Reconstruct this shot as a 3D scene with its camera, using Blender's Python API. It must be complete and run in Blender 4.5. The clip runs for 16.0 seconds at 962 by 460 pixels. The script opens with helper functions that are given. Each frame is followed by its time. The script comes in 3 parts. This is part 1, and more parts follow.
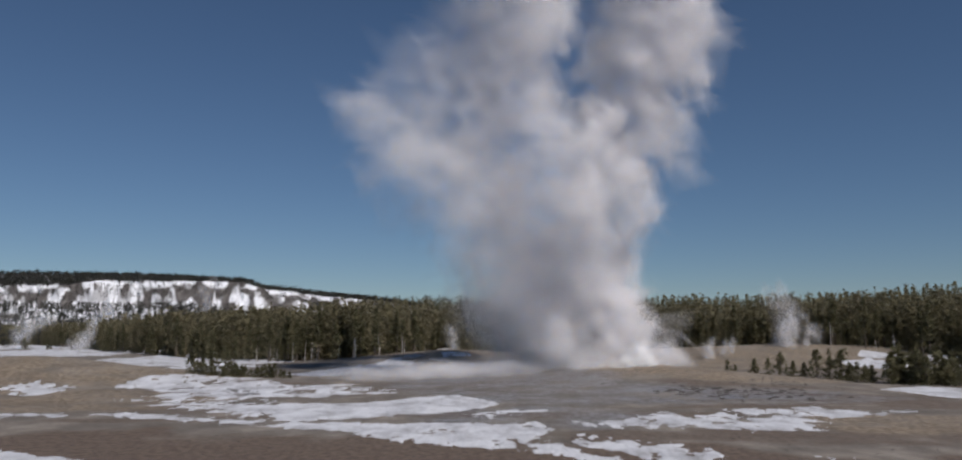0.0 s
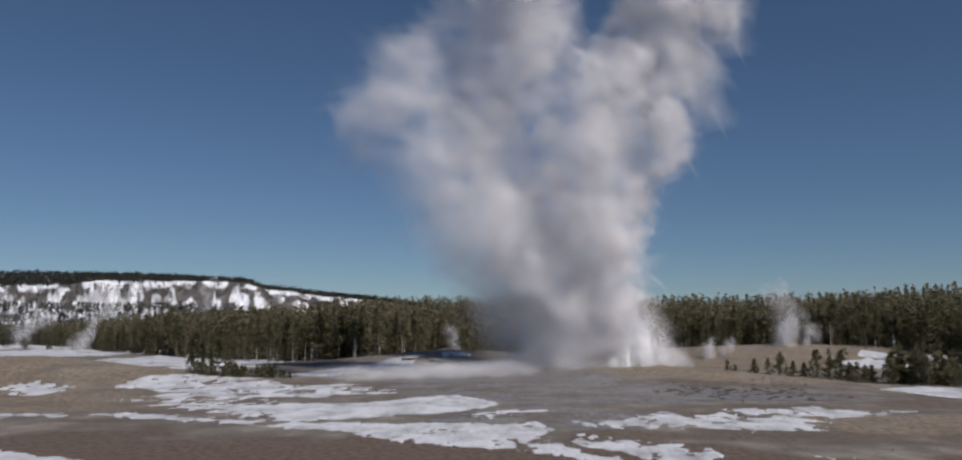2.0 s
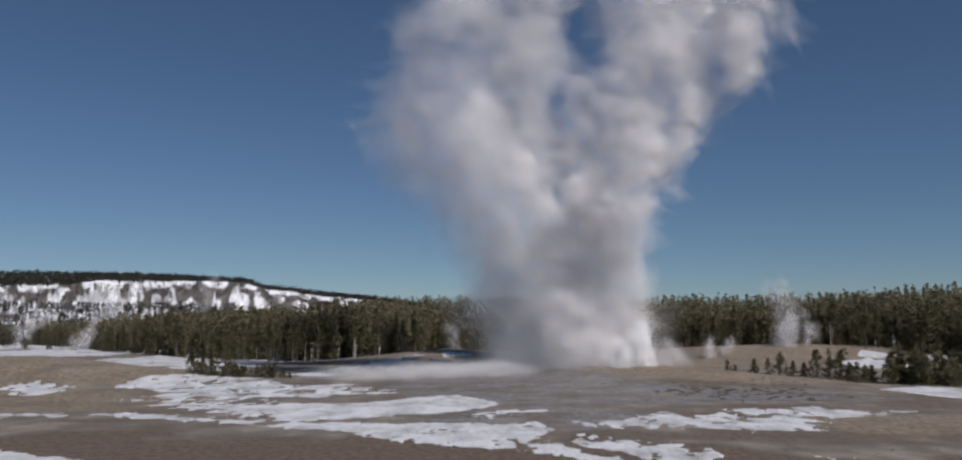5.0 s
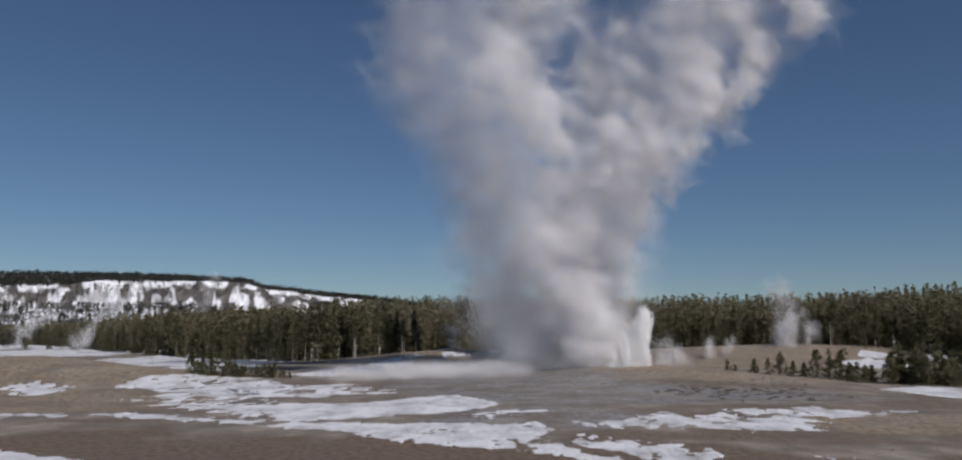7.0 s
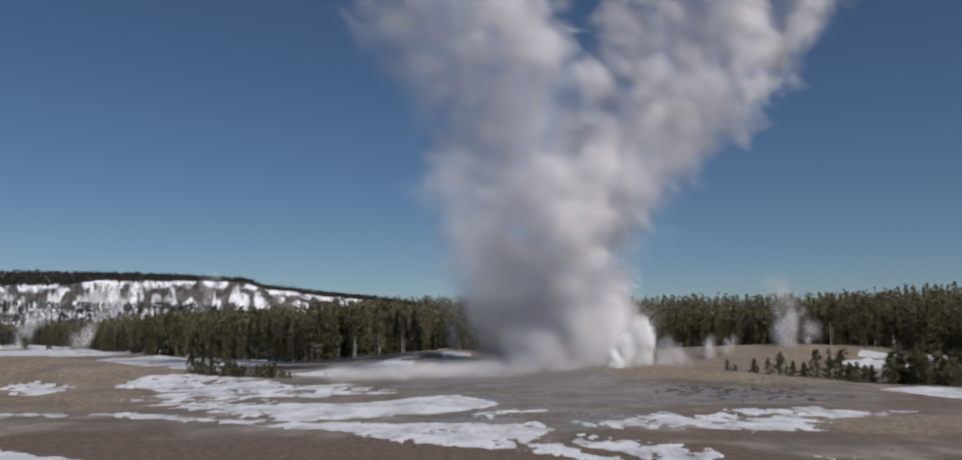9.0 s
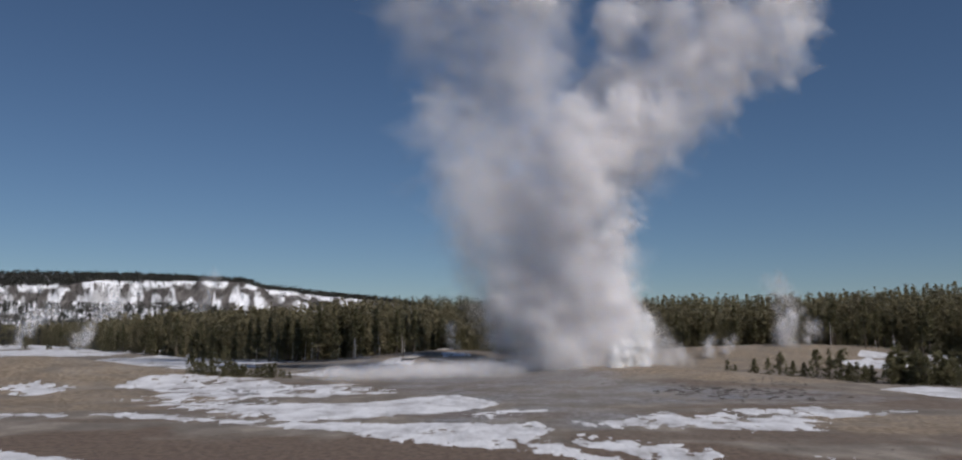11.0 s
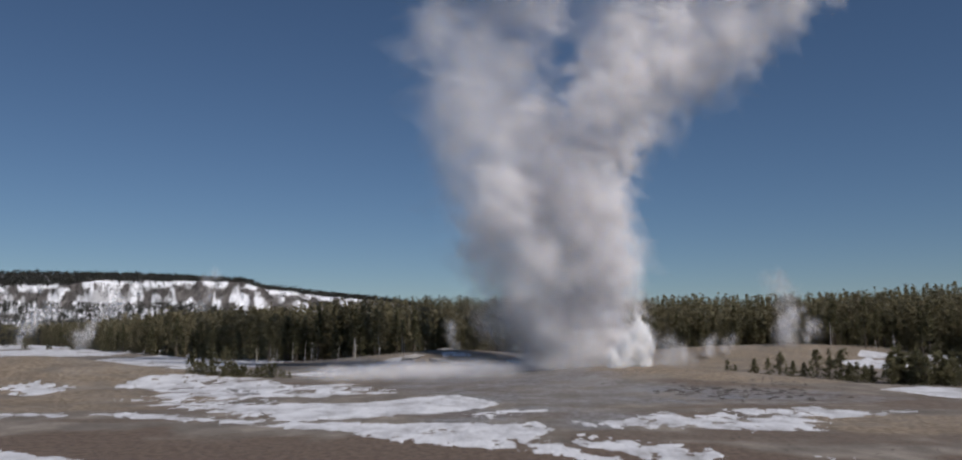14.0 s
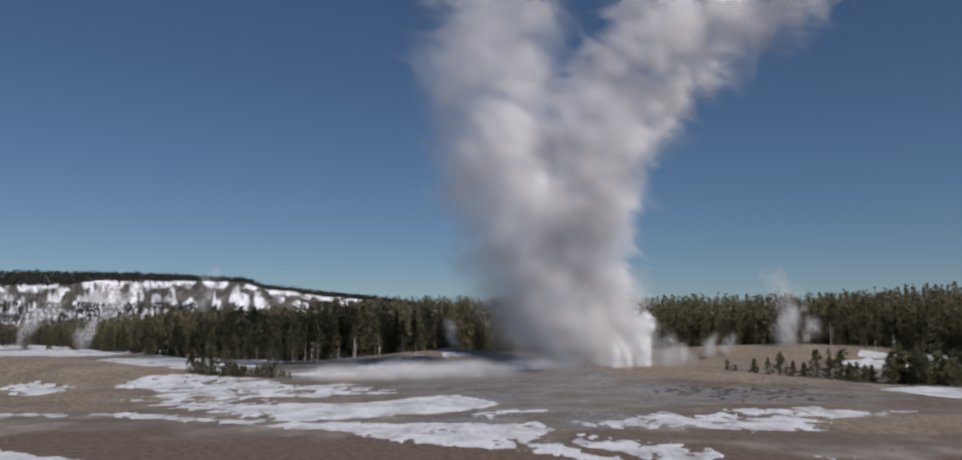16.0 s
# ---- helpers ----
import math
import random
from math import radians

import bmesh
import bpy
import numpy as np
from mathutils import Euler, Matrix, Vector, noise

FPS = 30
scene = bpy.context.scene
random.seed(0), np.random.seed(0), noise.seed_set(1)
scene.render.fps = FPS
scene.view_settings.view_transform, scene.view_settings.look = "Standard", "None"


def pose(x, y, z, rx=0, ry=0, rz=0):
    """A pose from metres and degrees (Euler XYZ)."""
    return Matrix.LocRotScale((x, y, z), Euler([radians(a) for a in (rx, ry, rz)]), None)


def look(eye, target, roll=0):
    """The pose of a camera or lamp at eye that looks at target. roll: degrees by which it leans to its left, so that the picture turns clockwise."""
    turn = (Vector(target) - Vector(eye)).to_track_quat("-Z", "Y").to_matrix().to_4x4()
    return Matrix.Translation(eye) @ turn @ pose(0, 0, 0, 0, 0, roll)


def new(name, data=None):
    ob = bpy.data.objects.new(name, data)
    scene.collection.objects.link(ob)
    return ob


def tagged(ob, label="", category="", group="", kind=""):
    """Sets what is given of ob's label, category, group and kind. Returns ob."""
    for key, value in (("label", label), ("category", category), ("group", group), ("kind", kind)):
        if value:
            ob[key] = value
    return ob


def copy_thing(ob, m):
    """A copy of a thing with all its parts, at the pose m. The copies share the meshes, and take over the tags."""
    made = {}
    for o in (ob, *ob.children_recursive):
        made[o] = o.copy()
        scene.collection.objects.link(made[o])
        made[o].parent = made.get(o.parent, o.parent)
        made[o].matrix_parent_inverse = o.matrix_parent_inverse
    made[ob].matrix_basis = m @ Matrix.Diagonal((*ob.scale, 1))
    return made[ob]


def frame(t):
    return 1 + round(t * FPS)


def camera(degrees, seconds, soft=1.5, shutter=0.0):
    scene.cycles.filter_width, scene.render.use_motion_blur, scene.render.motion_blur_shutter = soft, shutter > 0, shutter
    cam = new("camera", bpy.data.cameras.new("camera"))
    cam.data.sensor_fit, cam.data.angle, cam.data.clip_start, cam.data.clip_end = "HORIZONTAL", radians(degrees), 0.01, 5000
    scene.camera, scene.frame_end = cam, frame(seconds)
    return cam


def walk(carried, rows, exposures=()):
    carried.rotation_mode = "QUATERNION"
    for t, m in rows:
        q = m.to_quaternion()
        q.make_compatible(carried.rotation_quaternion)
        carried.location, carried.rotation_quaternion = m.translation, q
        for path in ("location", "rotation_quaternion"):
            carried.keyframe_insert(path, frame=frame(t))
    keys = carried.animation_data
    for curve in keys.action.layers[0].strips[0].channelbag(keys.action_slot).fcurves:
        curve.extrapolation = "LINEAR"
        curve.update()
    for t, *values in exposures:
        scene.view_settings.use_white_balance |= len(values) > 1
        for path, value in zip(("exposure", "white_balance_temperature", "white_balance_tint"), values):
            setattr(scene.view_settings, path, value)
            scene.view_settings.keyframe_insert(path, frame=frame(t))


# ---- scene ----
cam = camera(60, 16.0, soft=2.5)
EYE = pose(0, 0, 6.0, 90 + 7.156, 0, 0)
walk(cam, [(0.0, EYE), (16.0, EYE)], exposures=[(0.0, 0.0, 6500, 10), (16.0, 0.0, 6500, 10)])

scene.cycles.transparent_max_bounces = 180
scene.cycles.max_bounces, scene.cycles.diffuse_bounces, scene.cycles.transmission_bounces = 14, 13, 13

# ---- light ----
SUN_ELEVATION, SUN_BEARING = 46.0, 142.0   # degrees; bearing clockwise from the way the camera looks
world = bpy.data.worlds.new("sky")
scene.world = world
world.use_nodes = True
sky = world.node_tree.nodes.new("ShaderNodeTexSky")
sky.sky_type, sky.sun_disc = "NISHITA", False
sky.sun_elevation, sky.sun_rotation = radians(SUN_ELEVATION), radians(SUN_BEARING)
sky.altitude, sky.air_density, sky.dust_density, sky.ozone_density = 2200, 1.15, 0.0, 6.0
world.node_tree.nodes["Background"].inputs[1].default_value = 0.0495
world.node_tree.links.new(sky.outputs[0], world.node_tree.nodes["Background"].inputs[0])
sun = new("sun", bpy.data.lights.new("sun", "SUN"))
sun.data.energy, sun.data.angle, sun.data.color = 3.25, radians(0.6), (1.0, 0.935, 0.89)
e, b = radians(SUN_ELEVATION), radians(SUN_BEARING)
sun.matrix_world = look((100 * math.cos(e) * math.sin(b), 100 * math.cos(e) * math.cos(b), 100 * math.sin(e)), (0, 0, 0))


# ---- materials ----
def material(name, colors, scale, rough=0.9, bump=0.0, bump_scale=8.0, stretch=(1, 1, 1), detail=6.0, coords="Object"):
    """A noise-mottled surface between the given colours, with fine relief."""
    m = bpy.data.materials.new(name)
    m.use_nodes = True
    n, l = m.node_tree.nodes, m.node_tree.links
    bsdf = n["Principled BSDF"]
    bsdf.inputs["Roughness"].default_value = rough
    bsdf.inputs["Specular IOR Level"].default_value = 0.2
    tex = n.new("ShaderNodeTexCoord")
    mapping = n.new("ShaderNodeMapping")
    mapping.inputs["Scale"].default_value = stretch
    l.new(tex.outputs[coords], mapping.inputs[0])
    noise_a = n.new("ShaderNodeTexNoise")
    noise_a.inputs["Scale"].default_value, noise_a.inputs["Detail"].default_value = scale, detail
    noise_a.inputs["Roughness"].default_value = 0.65
    l.new(mapping.outputs[0], noise_a.inputs["Vector"])
    mixer = n.new("ShaderNodeValToRGB")
    ramp_e = mixer.color_ramp.elements
    ramp_e[0].position, ramp_e[1].position = 0.32, 0.68
    ramp_e[0].color, ramp_e[1].color = (*colors[0], 1), (*colors[-1], 1)
    for k, c in enumerate(colors[1:-1]):
        ramp_e.new(0.32 + 0.36 * (k + 1) / (len(colors) - 1)).color = (*c, 1)
    l.new(noise_a.outputs["Fac"], mixer.inputs[0])
    l.new(mixer.outputs[0], bsdf.inputs["Base Color"])
    if bump:
        noise_b = n.new("ShaderNodeTexNoise")
        noise_b.inputs["Scale"].default_value, noise_b.inputs["Detail"].default_value = bump_scale, 8
        l.new(mapping.outputs[0], noise_b.inputs["Vector"])
        relief = n.new("ShaderNodeBump")
        relief.inputs["Strength"].default_value, relief.inputs["Distance"].default_value = bump, 0.3
        l.new(noise_b.outputs["Fac"], relief.inputs["Height"])
        l.new(relief.outputs[0], bsdf.inputs["Normal"])
    return m


def ground_material():
    """Sinter: tan and grey crust, brown gravel and wet runoff, told apart by the sheet's own attributes."""
    m = material("sinter_ground", [(0.10, 0.086, 0.074), (0.17, 0.148, 0.125), (0.30, 0.265, 0.225)], 0.22, 0.95, 0.35, 2.2, (1, 0.6, 1), 12)
    n, l = m.node_tree.nodes, m.node_tree.links
    bsdf = n["Principled BSDF"]
    source = bsdf.inputs["Base Color"].links[0].from_socket
    grit = n.new("ShaderNodeTexNoise")
    grit.inputs["Scale"].default_value, grit.inputs["Detail"].default_value = 2.6, 12
    l.new(n["Mapping"].outputs[0], grit.inputs["Vector"])
    for key, dark, pale in (("brown", (0.100, 0.072, 0.054), (0.150, 0.112, 0.086)), ("wet", (0.135, 0.13, 0.13), (0.255, 0.25, 0.255)),
                            ("tan", (0.15, 0.115, 0.08), (0.31, 0.25, 0.18)), ("litter", (0.05, 0.042, 0.03), (0.14, 0.11, 0.075)),
                            ("drift", (0.62, 0.63, 0.66), (0.84, 0.85, 0.87))):
        shade = n.new("ShaderNodeMix")
        shade.data_type = "RGBA"
        shade.inputs["A"].default_value, shade.inputs["B"].default_value = (*dark, 1), (*pale, 1)
        spread = n.new("ShaderNodeMapRange")
        spread.inputs["From Min"].default_value, spread.inputs["From Max"].default_value = 0.4, 0.6
        l.new(grit.outputs["Fac"], spread.inputs["Value"])
        l.new(spread.outputs["Result"], shade.inputs["Factor"])
        part_of = n.new("ShaderNodeAttribute")
        part_of.attribute_name = key
        blend = n.new("ShaderNodeMix")
        blend.data_type = "RGBA"
        l.new(part_of.outputs["Fac"], blend.inputs["Factor"])
        l.new(source, blend.inputs["A"])
        l.new(shade.outputs["Result"], blend.inputs["B"])
        source = blend.outputs["Result"]
    l.new(source, bsdf.inputs["Base Color"])
    wetness, sheen = n.new("ShaderNodeAttribute"), n.new("ShaderNodeMapRange")
    wetness.attribute_name = "wet"
    sheen.inputs["To Min"].default_value, sheen.inputs["To Max"].default_value = 0.95, 0.42
    l.new(wetness.outputs["Fac"], sheen.inputs["Value"])
    l.new(sheen.outputs["Result"], bsdf.inputs["Roughness"])
    bsdf.inputs["Specular IOR Level"].default_value = 0.4
    return m


def cliff_material():
    """Dark rhyolite and scree, white where snow lies on the ledges and fans."""
    m = material("snowy_rhyolite_cliff", [(0.05, 0.045, 0.042), (0.11, 0.10, 0.095), (0.19, 0.175, 0.165)], 0.12, 0.9, 0.5, 0.08, (1, 0.3, 0.5), 10)
    n, l = m.node_tree.nodes, m.node_tree.links
    bsdf = n["Principled BSDF"]
    lying, blend = n.new("ShaderNodeAttribute"), n.new("ShaderNodeMix")
    lying.attribute_name, blend.data_type = "snow", "RGBA"
    blend.inputs["B"].default_value = (0.82, 0.83, 0.86, 1)
    l.new(lying.outputs["Fac"], blend.inputs["Factor"])
    l.new(bsdf.inputs["Base Color"].links[0].from_socket, blend.inputs["A"])
    l.new(blend.outputs["Result"], bsdf.inputs["Base Color"])
    return m


def steam_material(name, color, through_light, thickness):
    """Droplet mist: every flake is thickest in its middle, thins out to nothing at its rim."""
    m = bpy.data.materials.new(name)
    m.use_nodes = True
    n, l = m.node_tree.nodes, m.node_tree.links
    n.remove(n["Principled BSDF"])
    front, back, both = n.new("ShaderNodeBsdfDiffuse"), n.new("ShaderNodeBsdfTranslucent"), n.new("ShaderNodeMixShader")
    front.inputs["Color"].default_value = back.inputs["Color"].default_value = (*color, 1)
    both.inputs[0].default_value = through_light
    l.new(front.outputs[0], both.inputs[1])
    l.new(back.outputs[0], both.inputs[2])
    corner, split = n.new("ShaderNodeAttribute"), n.new("ShaderNodeSeparateColor")
    corner.attribute_name = "spot"
    l.new(corner.outputs["Color"], split.inputs[0])
    value = split.outputs[0]
    for other in (split.outputs[1], split.outputs[2]):
        times = n.new("ShaderNodeMath")
        times.operation = "MULTIPLY"
        l.new(value, times.inputs[0])
        l.new(other, times.inputs[1])
        value = times.outputs[0]
    dense = n.new("ShaderNodeMath")
    dense.operation, dense.use_clamp = "MULTIPLY", True
    dense.inputs[1].default_value = 27 * thickness
    l.new(value, dense.inputs[0])
    clear, veil = n.new("ShaderNodeBsdfTransparent"), n.new("ShaderNodeMixShader")
    l.new(dense.outputs[0], veil.inputs[0])
    l.new(clear.outputs[0], veil.inputs[1])
    l.new(both.outputs[0], veil.inputs[2])
    l.new(veil.outputs[0], n["Material Output"].inputs["Surface"])
    return m


def leaf_material(name, colors, scale):
    """Needles: a mottled green that lets some light through."""
    m = material(name, colors, scale, 0.85)
    n, l = m.node_tree.nodes, m.node_tree.links
    glow, both = n.new("ShaderNodeBsdfTranslucent"), n.new("ShaderNodeMixShader")
    l.new(n["Color Ramp"].outputs[0], glow.inputs["Color"])
    both.inputs[0].default_value = 0.4
    l.new(n["Principled BSDF"].outputs[0], both.inputs[1])
    l.new(glow.outputs[0], both.inputs[2])
    l.new(both.outputs[0], n["Material Output"].inputs["Surface"])
    return m


GROUND = ground_material()
SNOW = material("old_snow", [(0.30, 0.295, 0.30), (0.50, 0.505, 0.53), (0.66, 0.67, 0.70), (0.70, 0.71, 0.74)], 0.4, 0.7, 0.4, 2.0, (1, 0.5, 1), 12)
BARK = material("pine_bark", [(0.075, 0.06, 0.05), (0.16, 0.135, 0.11)], 3.0, 0.95, 0.4, 12, (1, 1, 0.2))
PALE_WOOD = material("bleached_wood", [(0.30, 0.28, 0.26), (0.5, 0.48, 0.45)], 2.0, 0.9)
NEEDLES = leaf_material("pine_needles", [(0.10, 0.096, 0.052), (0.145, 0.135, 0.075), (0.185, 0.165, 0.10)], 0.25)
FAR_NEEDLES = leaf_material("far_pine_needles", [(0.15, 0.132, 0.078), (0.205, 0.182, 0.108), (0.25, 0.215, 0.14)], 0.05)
RIM_NEEDLES = leaf_material("plateau_pine_needles", [(0.05, 0.052, 0.045), (0.08, 0.078, 0.068)], 0.02)
CLIFF = cliff_material()
ROCK = material("sinter_rubble", [(0.05, 0.045, 0.042), (0.16, 0.145, 0.135)], 1.5, 0.95, 0.5, 6)
PLANK = material("weathered_boards", [(0.30, 0.28, 0.26), (0.46, 0.43, 0.40)], 1.2, 0.9)
STEAM = steam_material("steam", (0.965, 0.957, 0.964), 0.48, 0.14)
WISP = steam_material("thin_steam", (0.965, 0.957, 0.964), 0.48, 0.06)
HAZE = steam_material("vent_haze", (0.995, 0.985, 0.99), 0.48, 0.042)
WATER_SPRAY = steam_material("water_spray", (0.995, 0.995, 0.995), 0.40, 0.24)


# ---- terrain ----
def hash01(i, j, k):
    n = (i * 374761393 + j * 668265263 + k * 974634121) & 0x7FFFFFFF
    n = ((n ^ (n >> 13)) * 1274126177) & 0x7FFFFFFF
    return ((n ^ (n >> 16)) & 0xFFFF) / 65535.0


def value_noise(x, y, seed=0):
    """Smooth noise from 0 to 1 on arrays, one lump a unit."""
    i, j = np.floor(x).astype(np.int64), np.floor(y).astype(np.int64)
    u, v = x - i, y - j
    u, v = u * u * (3 - 2 * u), v * v * (3 - 2 * v)
    a = hash01(i, j, seed) * (1 - u) + hash01(i + 1, j, seed) * u
    b = hash01(i, j + 1, seed) * (1 - u) + hash01(i + 1, j + 1, seed) * u
    return a * (1 - v) + b * v


def fractal(x, y, seed=0, octaves=4):
    total, weight, size = 0.0, 0.0, 1.0
    for k in range(octaves):
        total = total + value_noise(x / size, y / size, seed + 7 * k) * size
        weight, size = weight + size, size / 2
    return total / weight


def bell(x, y, cx, cy, sx, sy):
    return np.exp(-0.5 * (((x - cx) / sx) ** 2 + ((y - cy) / sy) ** 2))


def ramp(v, a, b):
    s = np.clip((v - a) / (b - a), 0, 1)
    return s * s * (3 - 2 * s)


def ground_z(x, y):
    """Height of the basin floor, its sinter mounds and the wooded rise behind."""
    x, y = np.asarray(x, float), np.asarray(y, float)
    d = np.hypot(x, y)
    bearing = np.degrees(np.arctan2(x, np.maximum(y, 1e-3)))
    z = 1.55 * bell(x, y, 21, 109, 11, 13) + 0.55 * bell(x, y, 22, 106, 24, 20)       # geyser mound
    z = z + (3.2 + 1.1 * (fractal(x / 7, y / 5, 61, 4) - 0.5)) * bell(x, y, -60, 108, 15, 12)                                          # bare hump
    z = z + 2.5 * bell(x, y, -7, 165, 15, 16) + 1.2 * bell(x, y, 14, 190, 30, 18)       # bank behind the runoff
    z = z + 3.3 * bell(x, y, 68, 190, 26, 16) + 2.0 * bell(x, y, 115, 210, 30, 20)      # tan ridge
    rise = np.interp(bearing, [-40, -24, -13, -4, 8, 20, 30, 45], [0, 0, 8.2, 13, 12.2, 12.4, 16.5, 20])
    z = z + np.where(y > 0, rise * ramp(d, 205, 430), 0)
    z = z + np.where(y > 0, ramp(-bearing, 12, 20) * 42 * ramp(d, 600, 1350), 0)
    z = z - 12 * ramp(d, 1900, 3500)
    near = 1 - ramp(d, 150, 400)
    z = z + 0.22 * (fractal(x / 9, y / 9, 3) - 0.5) + 0.05 * near * (fractal(x / 1.6, y / 1.6, 11, 3) - 0.5)
    return z


# ---- builders ----
def mesh_of(name, verts, faces, mat, smooth=False):
    me = bpy.data.meshes.new(name)
    me.from_pydata(verts, [], faces)
    me.materials.append(mat)
    if smooth:
        me.polygons.foreach_set("use_smooth", [True] * len(me.polygons))
    me.update()
    return me


def triangles(name, points, mat):
    """One mesh of loose triangles from an array of n x 3 x 3."""
    n = len(points)
    me = bpy.data.meshes.new(name)
    me.vertices.add(3 * n)
    me.vertices.foreach_set("co", np.asarray(points, np.float32).reshape(-1))
    me.loops.add(3 * n)
    me.loops.foreach_set("vertex_index", np.arange(3 * n, dtype=np.int32))
    me.polygons.add(n)
    me.polygons.foreach_set("loop_start", np.arange(0, 3 * n, 3, dtype=np.int32))
    me.polygons.foreach_set("loop_total", np.full(n, 3, np.int32))
    me.materials.append(mat)
    me.update(calc_edges=True)
    return me


def quads(name, verts, faces, mat):
    """One smooth mesh from arrays of points and four-cornered faces."""
    me = bpy.data.meshes.new(name)
    me.vertices.add(len(verts))
    me.vertices.foreach_set("co", np.asarray(verts, np.float32).reshape(-1))
    me.loops.add(4 * len(faces))
    me.loops.foreach_set("vertex_index", np.asarray(faces, np.int32).reshape(-1))
    me.polygons.add(len(faces))
    me.polygons.foreach_set("loop_start", np.arange(0, 4 * len(faces), 4, dtype=np.int32))
    me.polygons.foreach_set("loop_total", np.full(len(faces), 4, np.int32))
    me.polygons.foreach_set("use_smooth", np.ones(len(faces), bool))
    me.materials.append(mat)
    me.update(calc_edges=True)
    return me


def part(name, me, parent, label=""):
    ob = new(name, me)
    ob.parent = parent
    return tagged(ob, label)


# ---- ground, one sheet to the horizon ----
turns = np.radians(np.concatenate([np.linspace(-180, -36, 30)[:-1], np.linspace(-36, 36, 640), np.linspace(36, 180, 30)[1:]]))
reach = np.concatenate([[0.5, 4, 10, 18, 26], 6 * 1358 / np.linspace(248, 12, 236), np.geomspace(700, 4700, 26)])
TURN, REACH = np.meshgrid(turns, reach)
GX, GY = REACH * np.sin(TURN), REACH * np.cos(TURN)
GZ = ground_z(GX, GY)
COLS = len(turns)


def sheet_faces(keep):
    r, c = np.nonzero(keep)
    a = r * COLS + c
    return np.stack([a, a + 1, a + 1 + COLS, a + COLS], 1)


def patch_field(ovals, edge, seed, x=None, y=None):
    """Above zero inside the union of ovals (centre, half sizes in metres), with a ragged edge."""
    x, y = (GX, GY) if x is None else (x, y)
    best = np.full(x.shape, -9.0)
    for cx, cy, rx, ry in ovals:
        best = np.maximum(best, 1 - ((x - cx) / rx) ** 2 - ((y - cy) / ry) ** 2)
    rag = 0.62 * fractal(x / 4.2, y / 3.0, seed, 4) + 0.38 * fractal(x / 0.7, y / 0.8, seed + 40, 3)
    return np.minimum(best, 0.4) + edge * (rag - 0.5)


ground = new("ground", quads("ground", np.stack([GX, GY, GZ], -1).reshape(-1, 3), sheet_faces(np.ones((len(reach) - 1, COLS - 1), bool)), GROUND))
tagged(ground, "tan and grey sinter ground with brown gravel and wet runoff", "ground", kind="structure")

# where the crust is brown gravel, wet, tan, needle litter, or thinly drifted with snow
FOREST_EDGE = [(-37, 620), (-28, 545), (-25, 360), (-23, 285), (-18.3, 205), (-13, 183), (-8.5, 174), (-5, 182), (-1.5, 212), (3.5, 238),
               (11, 222), (15, 216), (20.5, 214), (25, 206), (29.5, 192), (34, 190)]
bearings = np.degrees(TURN)
edge_at = np.interp(bearings, [q[0] for q in FOREST_EDGE], [q[1] for q in FOREST_EDGE])
wobble = fractal(GX / 6, GY / 9, 91, 4) - 0.5
foreground = ramp(-REACH + 24 * wobble + np.interp(bearings, [-32, -20, -8, 0, 8, 20, 32], [60, 58, 49, 44, 50, 48, 48]), -2, 3)
foreground = np.maximum(foreground, 0.8 * ramp(patch_field([(22, 51, 14, 5), (9, 51, 6, 3)], 1.4, 57), -0.1, 0.5))
bands = ramp(fractal(GX / 13, GY / 3.5, 141, 5), 0.52, 0.66) * (1 - ramp(REACH, 130, 200))
foreground = np.maximum(foreground, 0.75 * bands)
wet = np.clip(patch_field([(3, 103, 15, 24), (-5, 120, 16, 18), (-27, 88, 7, 6), (9, 82, 14, 12), (24, 79, 16, 8), (-4, 66, 16, 3), (4, 62, 8, 9)], 1.6, 21) * 1.4, 0, 1)
tan = np.clip(patch_field([(21, 107, 9, 9), (68, 188, 30, 22), (-62, 106, 32, 22), (31, 57, 11, 7), (-38, 80, 16, 8), (-40, 70, 14, 5), (30, 100, 14, 9), (-8, 165, 15, 16), (60, 160, 30, 25)], 1.4, 33) * 1.6, 0, 0.9)
litter = ramp(REACH - edge_at, -6, 12) * ramp(REACH, 120, 160)
drift = np.where((bearings < -14), ramp(fractal(GX / 40, GY / 60, 71, 4), 0.40, 0.5) * ramp(REACH, 420, 560), 0)
for key, field in (("brown", foreground), ("wet", wet), ("tan", tan), ("litter", litter), ("drift", drift)):
    ground.data.attributes.new(key, "FLOAT", "POINT").data.foreach_set("value", np.clip(field, 0, 1).astype(np.float32).reshape(-1))


